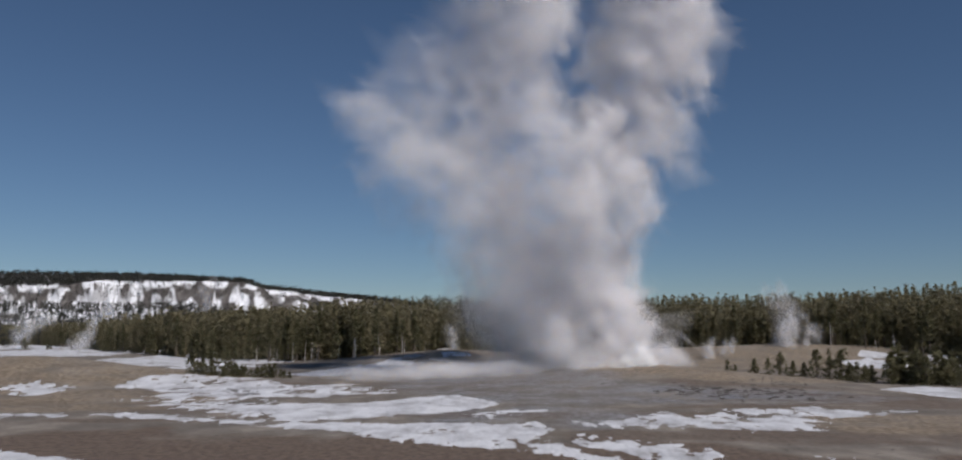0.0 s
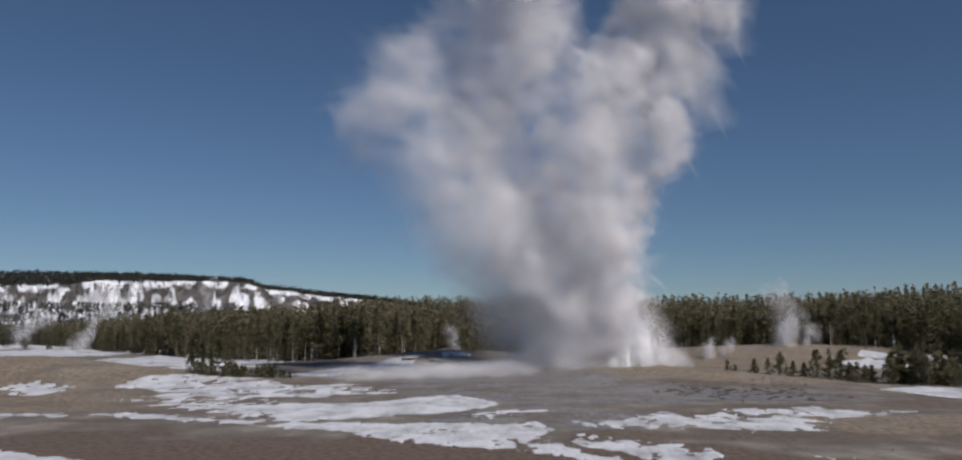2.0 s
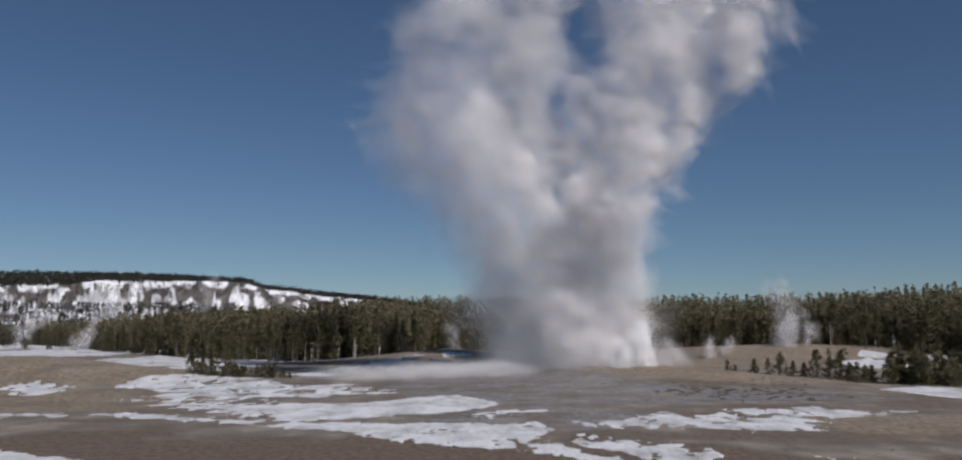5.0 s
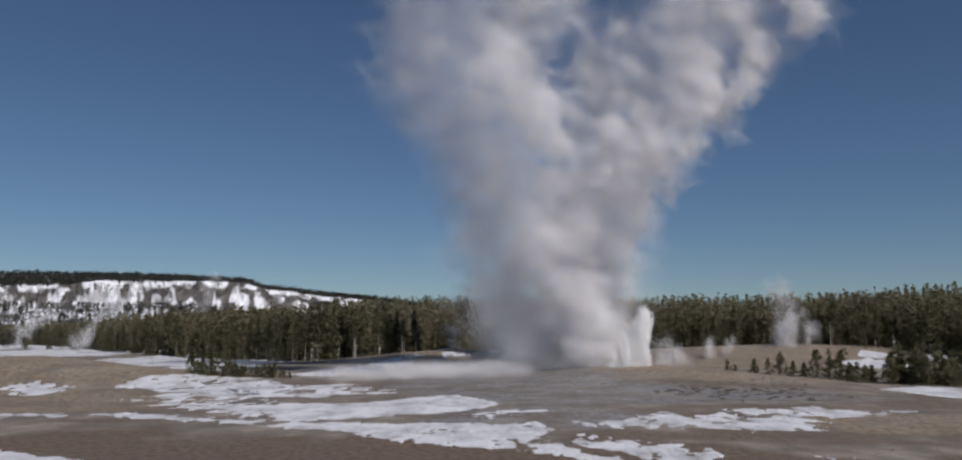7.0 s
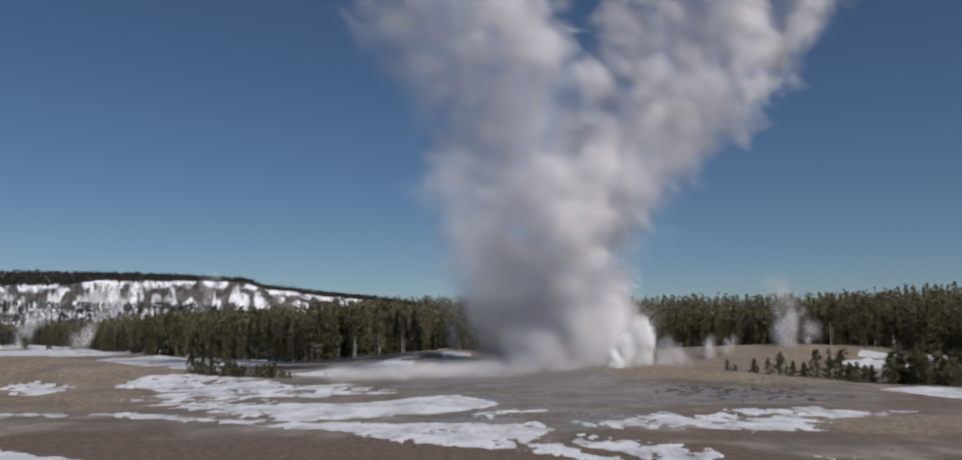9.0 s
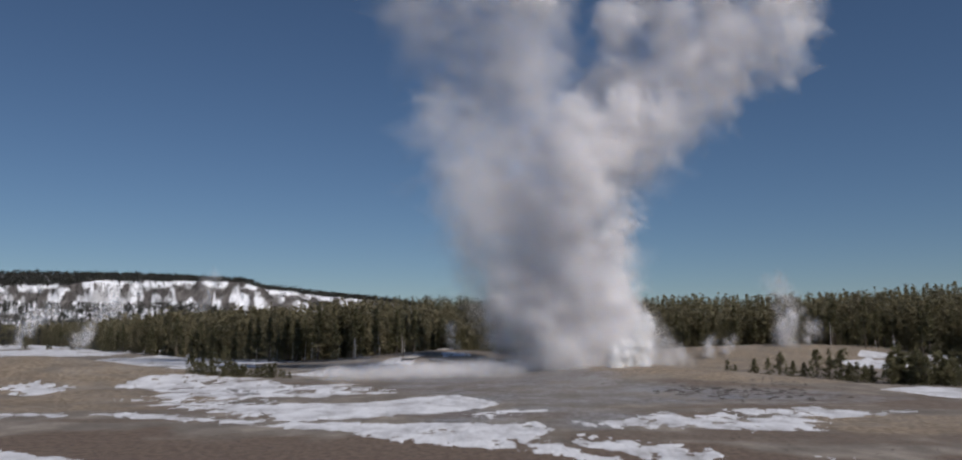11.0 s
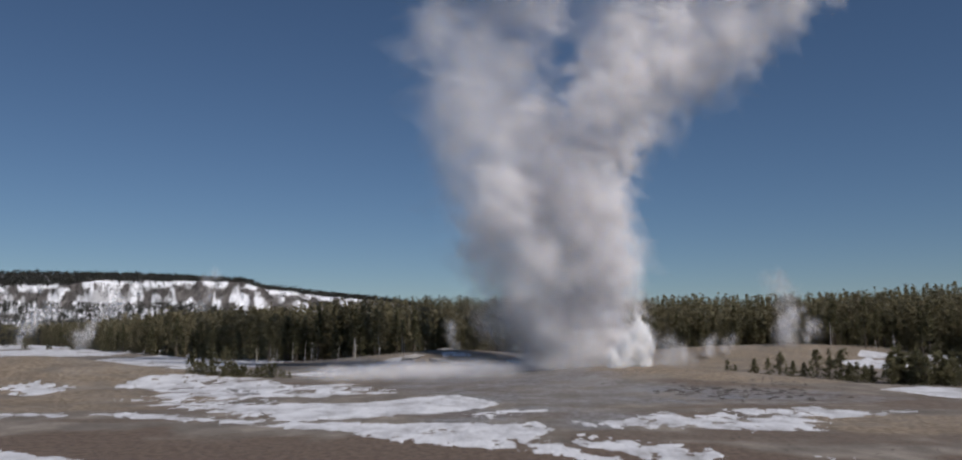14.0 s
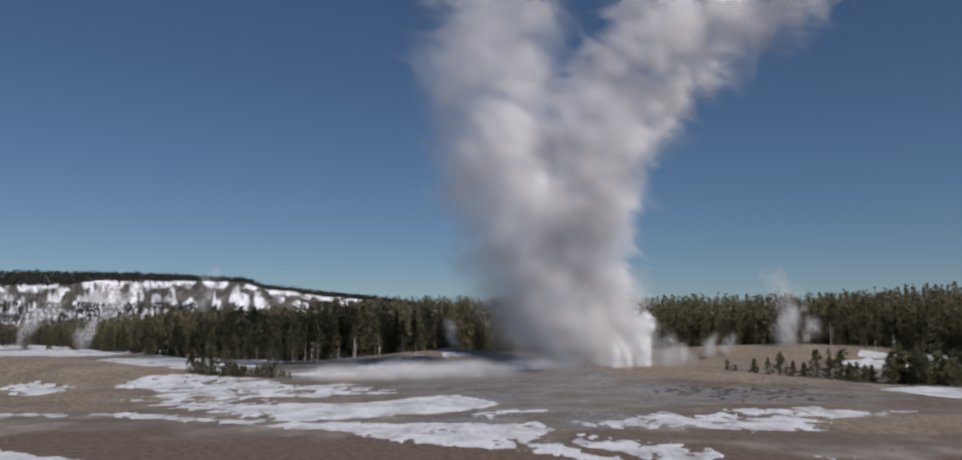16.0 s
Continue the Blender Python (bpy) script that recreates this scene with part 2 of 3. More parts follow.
def outline_field(outline, edge, seed, holes=0.0):
    """Above zero inside a corner outline in metres, ragged along its edge; holes lets the crust through."""
    squeeze = 0.3
    px, py = GX, GY * squeeze
    inside, far = np.zeros(GX.shape, bool), np.full(GX.shape, 1e9)
    for (ax, ay), (bx, by) in zip(outline, outline[1:] + outline[:1]):
        ay, by = ay * squeeze, by * squeeze
        along = np.clip(((px - ax) * (bx - ax) + (py - ay) * (by - ay)) / ((bx - ax) ** 2 + (by - ay) ** 2 + 1e-9), 0, 1)
        far = np.minimum(far, np.hypot(px - ax - along * (bx - ax), py - ay - along * (by - ay)))
        inside ^= ((ay > py) != (by > py)) & (px < (bx - ax) * (py - ay) / (by - ay + 1e-9) + ax)
    rag = 0.6 * fractal(GX / 3.4, GY / 2.6, seed, 4) + 0.4 * fractal(GX / 0.8, GY / 1.1, seed + 40, 3) - 0.5 + 0.55 * (fractal(GX / 0.45, GY / 1.3, seed + 60, 3) - 0.5)
    worn = 0.6 * ramp(fractal(GX / 2.6, GY / 4.0, seed + 20, 5), 0.5, 0.62) + 0.5 * ramp(fractal(GX / 0.8, GY / 1.8, seed + 80, 4), 0.5, 0.62)
    return np.clip(np.where(inside, far, -far) * 0.8, -2, 0.5) + edge * rag - holes * worn


def snow_patch(label, ovals, edge, seed, thick=0.12, holes=None):
    """A melting sheet of snow that thins out to a ragged rim and sinks under the crust there."""
    f = patch_field(ovals, edge, seed) if holes is None else outline_field(ovals, edge, seed, holes)
    lift = np.clip(f, -0.15, 1) * thick
    lift = np.where(lift > 0, lift + 0.02, lift - 0.02)
    fine = 0.25 * thick * (fractal(GX / 1.5, GY / 2.5, seed + 3, 3) - 0.5) * (lift > 0.03)
    z = GZ + lift + fine
    near = f > -0.15
    keep = near[:-1, :-1] | near[1:, :-1] | near[:-1, 1:] | near[1:, 1:]
    faces = sheet_faces(keep)
    used, back = np.unique(faces, return_inverse=True)
    verts = np.stack([GX, GY, z], -1).reshape(-1, 3)[used]
    ob = new("snow_patch", quads("snow_patch", verts, back.reshape(-1, 4), SNOW))
    return tagged(ob, label, "snow", "snow patches", "stuff")


snow_patch("long melting strip of snow along brown gravel", [(-31.3, 63.9), (-27.8, 65.9), (-20.6, 63.0), (-14.3, 59.4), (-7.7, 58.2), (-1.0, 58.2), (4.0, 58.2), (4.7, 53.5), (3.7, 48.0), (6.0, 41.3), (2.6, 42.1), (-1.1, 46.0), (-5.8, 49.2), (-9.0, 53.1), (-14.2, 55.6), (-21.5, 59.0), (-27.1, 61.2)], 1.0, 101, 0.1, 0.5)
snow_patch("patchy broken snow on gravel", [(2.9, 47.5), (6.1, 50.9), (9.9, 49.7), (11.3, 45.5), (13.2, 41.3), (12.8, 40.2), (5.6, 40.2), (3.6, 43.2)], 2.2, 102, 0.06, 1.3)
snow_patch("small snow bank at the gravel's edge", [(-27.6, 45.5), (-24.8, 44.1), (-22.2, 42.8), (-19.1, 41.1), (-19.2, 39.2), (-23.7, 39.2)], 0.5, 103, 0.1, 0.0)
snow_patch("broad white sheet of snow beside a runoff channel", [(-22.1, 70.3), (-16.4, 74.6), (-10.6, 75.3), (-8.1, 78.1), (-2.6, 82.7), (0.3, 76.7), (2.0, 72.7), (0.3, 68.6), (-4.0, 65.4), (-7.8, 62.1), (-12.2, 59.4), (-14.5, 59.4), (-16.3, 63.9)], 0.9, 104, 0.12, 0.2)
snow_patch("mottled snow sheet with grey crust showing through", [(-33.8, 77.4), (-28.4, 81.1), (-20.6, 78.1), (-16.7, 71.5), (-15.0, 60.3), (-19.9, 64.9), (-27.1, 70.3)], 2.0, 105, 0.07, 0.8)
snow_patch("snow sheet on the flat before the runoff", [(-39.8, 91.7), (-39.4, 101.7), (-36.1, 109.6), (-28.6, 108.2), (-21.6, 98.1), (-16.3, 100.5), (-9.6, 91.7), (-8.5, 86.1), (-13.3, 81.9), (-16.2, 78.8), (-27.6, 78.8), (-32.5, 81.1), (-31.4, 86.1)], 1.5, 115, 0.1, 0.75)
snow_patch("small thin snow patch on wet crust", [(-2.5, 63.5), (0.8, 68.0), (5.4, 67.5), (4.5, 64.9), (0.7, 61.6)], 1.0, 106, 0.06, 0.4)
snow_patch("narrow snow band behind the runoff", [(-29.3, 122.5), (-25.0, 141.0), (-19.5, 145.9), (-12.1, 159.9), (-11.3, 138.7), (-17.1, 128.1), (-22.5, 117.3)], 1.2, 107, 0.12, 0.3)
snow_patch("long thin snow sheet in front of the geyser mound", [(5.5, 57.8), (9.5, 60.7), (13.9, 64.9), (20.5, 68.0), (27.3, 69.2), (32.3, 68.0), (34.7, 64.9), (29.2, 62.5), (25.5, 60.3), (21.3, 54.1), (18.0, 51.5), (15.2, 53.1), (13.9, 55.6), (10.2, 55.2), (7.1, 55.9)], 1.1, 109, 0.08, 0.85)
snow_patch("snow bank at the foot of the mound beside small pines", [(41.9, 88.8), (49.2, 94.8), (52.5, 88.8), (45.3, 76.7), (43.0, 79.6)], 0.7, 110, 0.2, 0.0)
snow_patch("last crumbs of snow on brown gravel", [(15.2, 43.6), (18.9, 42.8), (19.4, 41.3), (16.2, 41.3)], 1.8, 112, 0.05, 0.8)
snow_patch("thin snow traces on tan crust", [(-51.2, 87.9), (-48.1, 91.7), (-42.6, 87.9), (-42.9, 81.9), (-47.2, 81.1)], 1.6, 113, 0.05, 1.1)
snow_patch("thin snow traces along the gravel", [(-37.1, 63.9), (-33.9, 64.9), (-30.6, 63.0), (-33.1, 61.6), (-35.7, 61.6)], 1.4, 116, 0.05, 0.6)
snow_patch("wide snowfield in front of the wood", [(-140, 300, 44, 70), (-76.4, 187, 15, 60), (-50, 144.3, 9, 25), (-55, 180, 14, 18), (-222.6, 395, 40, 63)], 2.8, 108, 0.2)
snow_patch("snow lying on the tan ridge", [(74.4, 155, 6.7, 10.0), (83.7, 172.0, 7.5, 5.8), (97, 165, 9, 12)], 3.1, 111, 0.2)
snow_patch("dirty snow on the pale bank", [(-5.1, 156.6, 4.5, 3.5), (1.4, 141.4, 8.8, 3.0), (12, 150, 8, 4)], 3.1, 114, 0.12)


# ---- far cliff ----
def far_cliff():
    """Rim and plateau follow the bearing: a flat top that steps down towards the valley."""
    s = np.linspace(-1.16, -0.04, 1000)
    v = np.linspace(0, 1, 100)
    S, V = np.meshgrid(s, v)
    rim_z = np.interp(s, [-1.16, -0.5, -0.46, -0.285, -0.262, -0.23, -0.187, -0.135, -0.04], [92, 93, 102, 100, 88, 83, 74, 68, 46])[None, :]
    top_z = np.interp(s, [-1.16, -0.577, -0.43, -0.356, -0.312, -0.283, -0.262, -0.231, -0.2, -0.13, -0.04], [150, 146, 141, 134, 127, 119, 106, 97, 89, 79, 60])[None, :]
    wall = np.clip(V / 0.8, 0, 1)
    back = np.clip((V - 0.8) / 0.2, 0, 1)
    ribs = fractal(S * 30, wall * 1.6, 5, 4) - 0.5
    y = 1330 + 170 * wall ** 0.75 + 420 * back + 70 * ribs * (back <= 0)
    z = 8 + (rim_z - 8) * wall ** 1.25 + (top_z - rim_z) * back + 3 * (fractal(S * 75, wall * 9, 8, 3) - 0.5) * (back < 0.5)
    # snow: fans creep up between the ribs, a bright ledge runs under the rim, rock and trees keep the middle dark
    fans = ramp(fractal(S * 105, wall * 3.4, 25, 5) + 0.75 * np.minimum(0.78 - wall, 0.12), 0.45, 0.54)
    ledge = ramp(fractal(S * 80, wall * 6, 27, 4) + 0.9 * (wall - 0.95), 0.42, 0.52) * ramp(wall, 0.86, 0.92)
    streak = ramp(fractal(S * 190, wall * 4, 29, 3), 0.44, 0.6)
    snow = np.clip(np.maximum(fans * (1 - 0.55 * streak * ramp(wall, 0.45, 0.7)), ledge), 0, 1) * (1 - 0.85 * ramp(back, 0.02, 0.12))
    r, c = np.indices((len(v) - 1, len(s) - 1))
    a = (r * len(s) + c).ravel()
    me = quads("far_cliff", np.stack([S * y, y, z], -1).reshape(-1, 3), np.stack([a, a + 1, a + 1 + len(s), a + len(s)], 1), CLIFF)
    me.attributes.new("snow", "FLOAT", "POINT").data.foreach_set("value", snow.astype(np.float32).reshape(-1))
    tagged(new("backdrop_cliff", me), "distant snow-covered cliff below a wooded plateau", "cliff", kind="structure")
    return s, rim_z[0], top_z[0]


cliff_s, cliff_rim, cliff_top = far_cliff()


# ---- trees ----
def crown_triangles(rng, height, spread, base, count, size, dead=0.0):
    """Needle clumps as small drooping triangles set round the stem on uneven limbs."""
    level = base + (1 - base) * rng.random(count) ** 0.9
    limbs = max(14, count // 9)
    limb = rng.integers(0, limbs, count)
    limb_level, limb_turn = base + (1 - base) * rng.random(limbs) ** 0.95, rng.random(limbs) * 6.283
    limb_long = spread * (0.5 + 0.7 * rng.random(limbs)) * np.clip((1.03 - limb_level) / (1 - base), 0.06, 1) ** 0.75
    level = limb_level[limb] + rng.normal(0, 0.012, count)
    out = rng.random(count) ** 0.6 * limb_long[limb]
    turn = limb_turn[limb] + rng.normal(0, 0.22, count)
    centre = np.stack([out * np.cos(turn), out * np.sin(turn), level * height - 0.18 * out], 1)
    tri = rng.normal(0, 1, (count, 3, 3)) * size * np.array([1, 1, 0.75])
    return centre[:, None, :] + tri


def stem(height, radius, sides=6, lean=0.0):
    verts, faces = [], []
    for k, h in enumerate((0, 0.08, 0.5, 1.0)):
        r = radius * (1.35, 1.0, 0.62, 0.08)[k]
        verts += [(r * math.cos(6.283 * s / sides) + lean * h * h, r * math.sin(6.283 * s / sides), h * height - (0.3 if k == 0 else 0)) for s in range(sides)]
    for k in range(3):
        faces += [(k * sides + s, k * sides + (s + 1) % sides, (k + 1) * sides + (s + 1) % sides, (k + 1) * sides + s) for s in range(sides)]
    return verts, faces


def limbs_mesh(rng, verts, faces, height, spread, base, count):
    """Adds bare limbs, thin three-sided spikes, to a stem."""
    for _ in range(count):
        h, a = height * (0.15 + 0.75 * rng.random()), 6.283 * rng.random()
        far = spread * (0.4 + 0.6 * rng.random()) * min(1, 1.15 - h / height)
        w, o = 0.03 + 0.004 * height, len(verts)
        verts += [(-w * math.sin(a), w * math.cos(a), h), (w * math.sin(a), -w * math.cos(a), h), (0, 0, h + 2 * w), (far * math.cos(a), far * math.sin(a), h - 0.15 * far)]
        faces += [(o, o + 1, o + 3), (o + 1, o + 2, o + 3), (o + 2, o, o + 3)]


def pine(label, group, height, spread, base, count, size, seed, category="pine tree"):
    rng = np.random.default_rng(seed)
    root = tagged(new("pine_tree"), label, category, group)
    verts, faces = stem(height * 0.98, 0.014 * height + 0.03)
    limbs_mesh(rng, verts, faces, height, spread, base, 16)
    part("trunk", mesh_of("trunk", verts, faces, BARK), root, "grey-brown tapering trunk with bare limbs")
    part("crown", triangles("crown", crown_triangles(rng, height, spread, base, count, size), NEEDLES), root, "dark green needled crown")
    return root


def snag(label, height, seed):
    rng = np.random.default_rng(seed)
    root = tagged(new("dead_tree"), label, "dead tree", "bleached dead trees")
    verts, faces = stem(height, 0.014 * height + 0.05, 6, 0.5)
    part("trunk", mesh_of("trunk", verts, faces, PALE_WOOD), root)
    for _ in range(8):
        verts, faces = [], []
        limbs_mesh(rng, verts, faces, height, 1.3, 0.2, 1)
        part("limb", mesh_of("limb", verts, faces, PALE_WOOD), root)
    return root


def stand_at(x, y, size=1.0, turn=0.0, sink=0.05):
    return Matrix.Translation((x, y, float(ground_z(x, y)) - sink)) @ Matrix.Rotation(turn, 4, "Z") @ Matrix.Diagonal((size, size, size, 1))


def edge_trees():
    rng = random.Random(5)
    kinds = [pine("tall slender dark green lodgepole pine at the wood's edge", "pines along the wood's edge", h, s, b, 760, 0.24, 60 + k)
             for k, (h, s, b) in enumerate([(11.0, 1.6, 0.2), (10.0, 1.6, 0.12), (11.5, 1.6, 0.3), (8.5, 1.8, 0.04), (11.0, 1.5, 0.34)])]
    spots = []
    for _ in range(205):
        a = rng.uniform(-27, 33)
        d = float(np.interp(a, [q[0] for q in FOREST_EDGE], [q[1] for q in FOREST_EDGE])) + rng.uniform(-4, 14) ** 1.0
        spots.append((d * math.sin(radians(a)), d * math.cos(radians(a)), rng.uniform(0.6, 1.0)))
    for k, (x, y, size) in enumerate(spots):
        m = stand_at(x, y, size, rng.random() * 6.28)
        if k < len(kinds):
            kinds[k].matrix_basis = m
        else:
            o = copy_thing(kinds[k % len(kinds)], Matrix())
            o.matrix_basis = m


def wood(name, label, spots, height, spread, seed, count=96, size=0.34, mat=None):
    """Many far pines joined into one object."""
    rng = np.random.default_rng(seed)
    shapes = [crown_triangles(rng, 1.0, spread, 0.08, count, size / height) for _ in range(12)]
    out = []
    for x, y, z, s in spots:
        c, sn = math.cos(s * 99), math.sin(s * 99)
        t = shapes[int(s * 1000) % 12] * (height * s)
        out.append(np.stack([t[..., 0] * c - t[..., 1] * sn + x, t[..., 0] * sn + t[..., 1] * c + y, t[..., 2] + z], -1))
        w = 0.16
        out.append(np.array([[[x - w, y, z - 0.5], [x + w, y, z - 0.5], [x, y, z + height * s]], [[x, y - w, z - 0.5], [x, y + w, z - 0.5], [x, y, z + height * s]]]))
    return tagged(new(name, triangles(name, np.concatenate(out), mat or FAR_NEEDLES)), label, "woods", "pine woods", "stuff")


def woods():
    rng = np.random.default_rng(12)
    a = rng.uniform(-37, 37, 8600)
    front = np.interp(a, [q[0] for q in FOREST_EDGE], [q[1] for q in FOREST_EDGE])
    d = front + 6 + (rng.random(8600) ** 1.5) * (np.maximum(470 - front, 60))
    x, y = d * np.sin(np.radians(a)), d * np.cos(np.radians(a))
    z, s = ground_z(x, y), rng.uniform(0.62, 1.08, 8600)
    for lo, hi in ((-37, -12), (-12, 4), (4, 18), (18, 37)):
        pick = (a >= lo) & (a < hi)
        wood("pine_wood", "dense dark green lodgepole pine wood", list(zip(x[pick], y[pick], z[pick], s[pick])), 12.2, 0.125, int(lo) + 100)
    # thin pines on the snowy flats towards the cliff
    a, d = rng.uniform(-37, -14, 2600), rng.uniform(520, 1330, 2600)
    x, y = d * np.sin(np.radians(a)), d * np.cos(np.radians(a))
    wood("far_pine_scatter", "scattered dark pines on a snowy slope", list(zip(x, y, ground_z(x, y), rng.uniform(0.5, 1.0, 2600))), 12, 0.14, 7, 22, 1.0, RIM_NEEDLES)
    # plateau rim and cliff ledges
    u = rng.uniform(-0.95, -0.06, 6500)
    back = rng.random(6500) ** 1.2
    low, high = np.interp(u, cliff_s, cliff_rim), np.interp(u, cliff_s, cliff_top)
    y = 1506 + 414 * back
    wood("plateau_wood", "dark pine wood along the rim of a distant plateau", list(zip(u * y, y, low + (high - low) * back - 2, rng.uniform(0.6, 1.0, 6500))), 12, 0.2, 8, 18, 2.0, RIM_NEEDLES)
    u, w = rng.uniform(-0.95, -0.06, 2600), rng.random(2600)
    w = np.where(w < 0.5, w * 0.95, np.where(w < 0.62, w, 0.76 + (w - 0.62) * 0.55))
    y = 1322 + 170 * w ** 0.75
    wood("cliff_pines", "lone dark pines clinging to a snowy cliff", list(zip(u * y, y, 8 + (np.interp(u, cliff_s, cliff_rim) - 8) * w ** 1.25 - 4, rng.uniform(0.4, 0.85, 2600))), 12, 0.13, 9, 12, 1.2, RIM_NEEDLES)


woods()
edge_trees()


def small_pines():
    kinds = [pine("small bushy dark green pine beside the geyser mound", "small pines beside the mound", h, s, 0.02, 560, 0.17, 80 + k, "small pine")
             for k, (h, s) in enumerate([(4.2, 2.0), (3.6, 1.9), (3.0, 1.6), (4.0, 1.7)])]
    rng = random.Random(3)
    right = [(31.3, 107, 0.3), (32.2, 107, 0.22), (35, 108, 0.5), (36.4, 107, 0.45), (38, 107, 0.6), (39.2, 106, 0.45), (40.6, 106, 0.5)]
    right += [(41.8, 105, 0.95), (43, 104, 0.6), (44.0, 103, 1.05), (44.6, 102, 0.6)]
    right += [(40 + 0.75 * k + rng.uniform(-0.3, 0.3), 100 - 0.25 * k + rng.uniform(-1, 3), rng.uniform(0.35, 0.8)) for k in range(6, 22)]
    right += [(49.5, 99, 0.8), (50.4, 97, 0.7), (53.2, 98, 0.9), (54.6, 99, 1.0), (58.2, 99, 0.9), (60.3, 101, 1.1), (51.5, 101, 0.85), (52.6, 101, 0.95), (53.5, 103, 0.8), (56, 104, 0.9), (57.5, 103, 1.1), (59.2, 104, 1.25), (61, 105, 1.3), (63, 106, 1.35), (55, 112, 1.2), (60, 116, 1.4)]
    left = [(-36.8 + 0.50 * k + rng.uniform(-0.25, 0.25), 108.5 + 0.1 * k + rng.uniform(-0.8, 1.2), rng.uniform(0.3, 0.52)) for k in range(24)]
    left += [(-34.9, 109.5, 0.85), (-33.0, 109, 0.9), (-37.2, 109, 0.8), (-31.9, 109.4, 0.6)]
    ridge = [(82, 165, 0.8), (80, 158, 0.5), (78, 160, 0.6), (71, 172, 0.4), (74, 171, 0.4)]
    far = [(-127 - 3 * k, 285 + 7 * k, 0.8 + 0.2 * (k % 3)) for k in range(4)] + [(-190, 350, 1.2), (-181, 352, 0.9), (-160, 330, 0.9)]
    right = [(x, y, (1.18 if s < 0.95 else 0.95) * s) for x, y, s in right]
    for k, (x, y, size) in enumerate(right + left + ridge + far):
        m = stand_at(x, y, size, rng.random() * 6.28)
        if k < len(kinds):
            kinds[k].matrix_basis = m
        else:
            copy_thing(kinds[k % len(kinds)], Matrix()).matrix_basis = m


small_pines()


def dead_trees():
    first = snag("bleached dead tree trunk at the wood's edge", 7.0, 4)
    rng = random.Random(8)
    spots = [(-17.6, 0.45), (-14.0, 0.5), (-11.2, 0.45), (-9.6, 0.5), (-12.6, 0.6), (-5.2, 0.45), (-3.8, 0.4), (22.6, 0.8), (26.2, 0.75)]
    spots += [(rng.uniform(-18, 31), rng.uniform(0.35, 0.7)) for _ in range(24)]
    spots = [q for q in spots if not -1 < q[0] < 11]
    for k, (a, size) in enumerate(spots):
        d = float(np.interp(a, [q[0] for q in FOREST_EDGE], [q[1] for q in FOREST_EDGE])) - 5
        m = stand_at(d * math.sin(radians(a)), d * math.cos(radians(a)), size, rng.random() * 6.28)
        if k == 0:
            first.matrix_basis = m
        else:
            copy_thing(first, Matrix()).matrix_basis = m


dead_trees()


# ---- small things on the crust ----
def rubble():
    rng = random.Random(21)
    meshes = []
    for k in range(4):
        bm = bmesh.new()
        bmesh.ops.create_icosphere(bm, subdivisions=1, radius=1)
        for v in bm.verts:
            v.co *= rng.uniform(0.7, 1.15)
            v.co.z *= 0.55
        me = bpy.data.meshes.new("rock")
        bm.to_mesh(me)
        bm.free()
        me.materials.append(ROCK)
        meshes.append(me)
    spots = [(rng.gauss(24, 4.5), rng.gauss(83, 3.5), rng.uniform(0.15, 0.55)) for _ in range(110)]
    spots += [(rng.uniform(-24, 26), rng.uniform(41, 52), rng.uniform(0.04, 0.12)) for _ in range(70)]
    spots += [(rng.gauss(33, 3), rng.gauss(93, 3), rng.uniform(0.12, 0.35)) for _ in range(25)]
    spots += [(rng.gauss(-11, 5), rng.gauss(63, 1.2), rng.uniform(0.08, 0.2)) for _ in range(40)]
    for k, (x, y, s) in enumerate(spots):
        ob = new("rock", meshes[k % 4])
        ob.matrix_basis = stand_at(x, y, s, rng.random() * 6.28, 0.2 * s)
        tagged(ob, "small dark lump of sinter rubble on the crust", "rock", "rubble round the mound")


rubble()


def boardwalk(label, x0, y0, x1, y1, wide):
    """A low walkway that climbs with the bank: posts, two joists and a row of cross planks."""
    z0, z1 = float(ground_z(x0, y0)) + 0.3, float(ground_z(x1, y1)) + 0.3
    flat, turn = math.hypot(x1 - x0, y1 - y0), math.atan2(y1 - y0, x1 - x0)
    long = math.hypot(flat, z1 - z0)
    root = tagged(new("boardwalk"), label, "boardwalk", "boardwalks behind the runoff")
    root.matrix_basis = pose(x0, y0, z0, 0, -math.degrees(math.atan2(z1 - z0, flat)), math.degrees(turn))

    def bar(name, lx, ly, lz):
        bm = bmesh.new()
        bmesh.ops.create_cube(bm, size=1)
        for v in bm.verts:
            v.co = Vector((v.co.x * lx, v.co.y * ly, v.co.z * lz))
        bmesh.ops.bevel(bm, geom=bm.edges[:], offset=0.012, segments=1, affect="EDGES")
        me = bpy.data.meshes.new(name)
        bm.to_mesh(me)
        bm.free()
        me.materials.append(PLANK)
        return me

    plank, joist, post = bar("plank", 0.27, wide, 0.06), bar("joist", long, 0.14, 0.2), bar("post", 0.16, 0.16, 1.1)
    for side in (-0.4, 0.4):
        part("joist", joist, root).location = (long / 2, side * wide, 0.1)
        for k in range(int(long / 3) + 1):
            part("post", post, root).location = (0.3 + (long - 0.6) * k / int(long / 3), side * wide, -0.45)
    for k in range(int(long / 0.29)):
        part("plank", plank, root).location = (0.145 + 0.29 * k, random.uniform(-0.03, 0.03), 0.23)


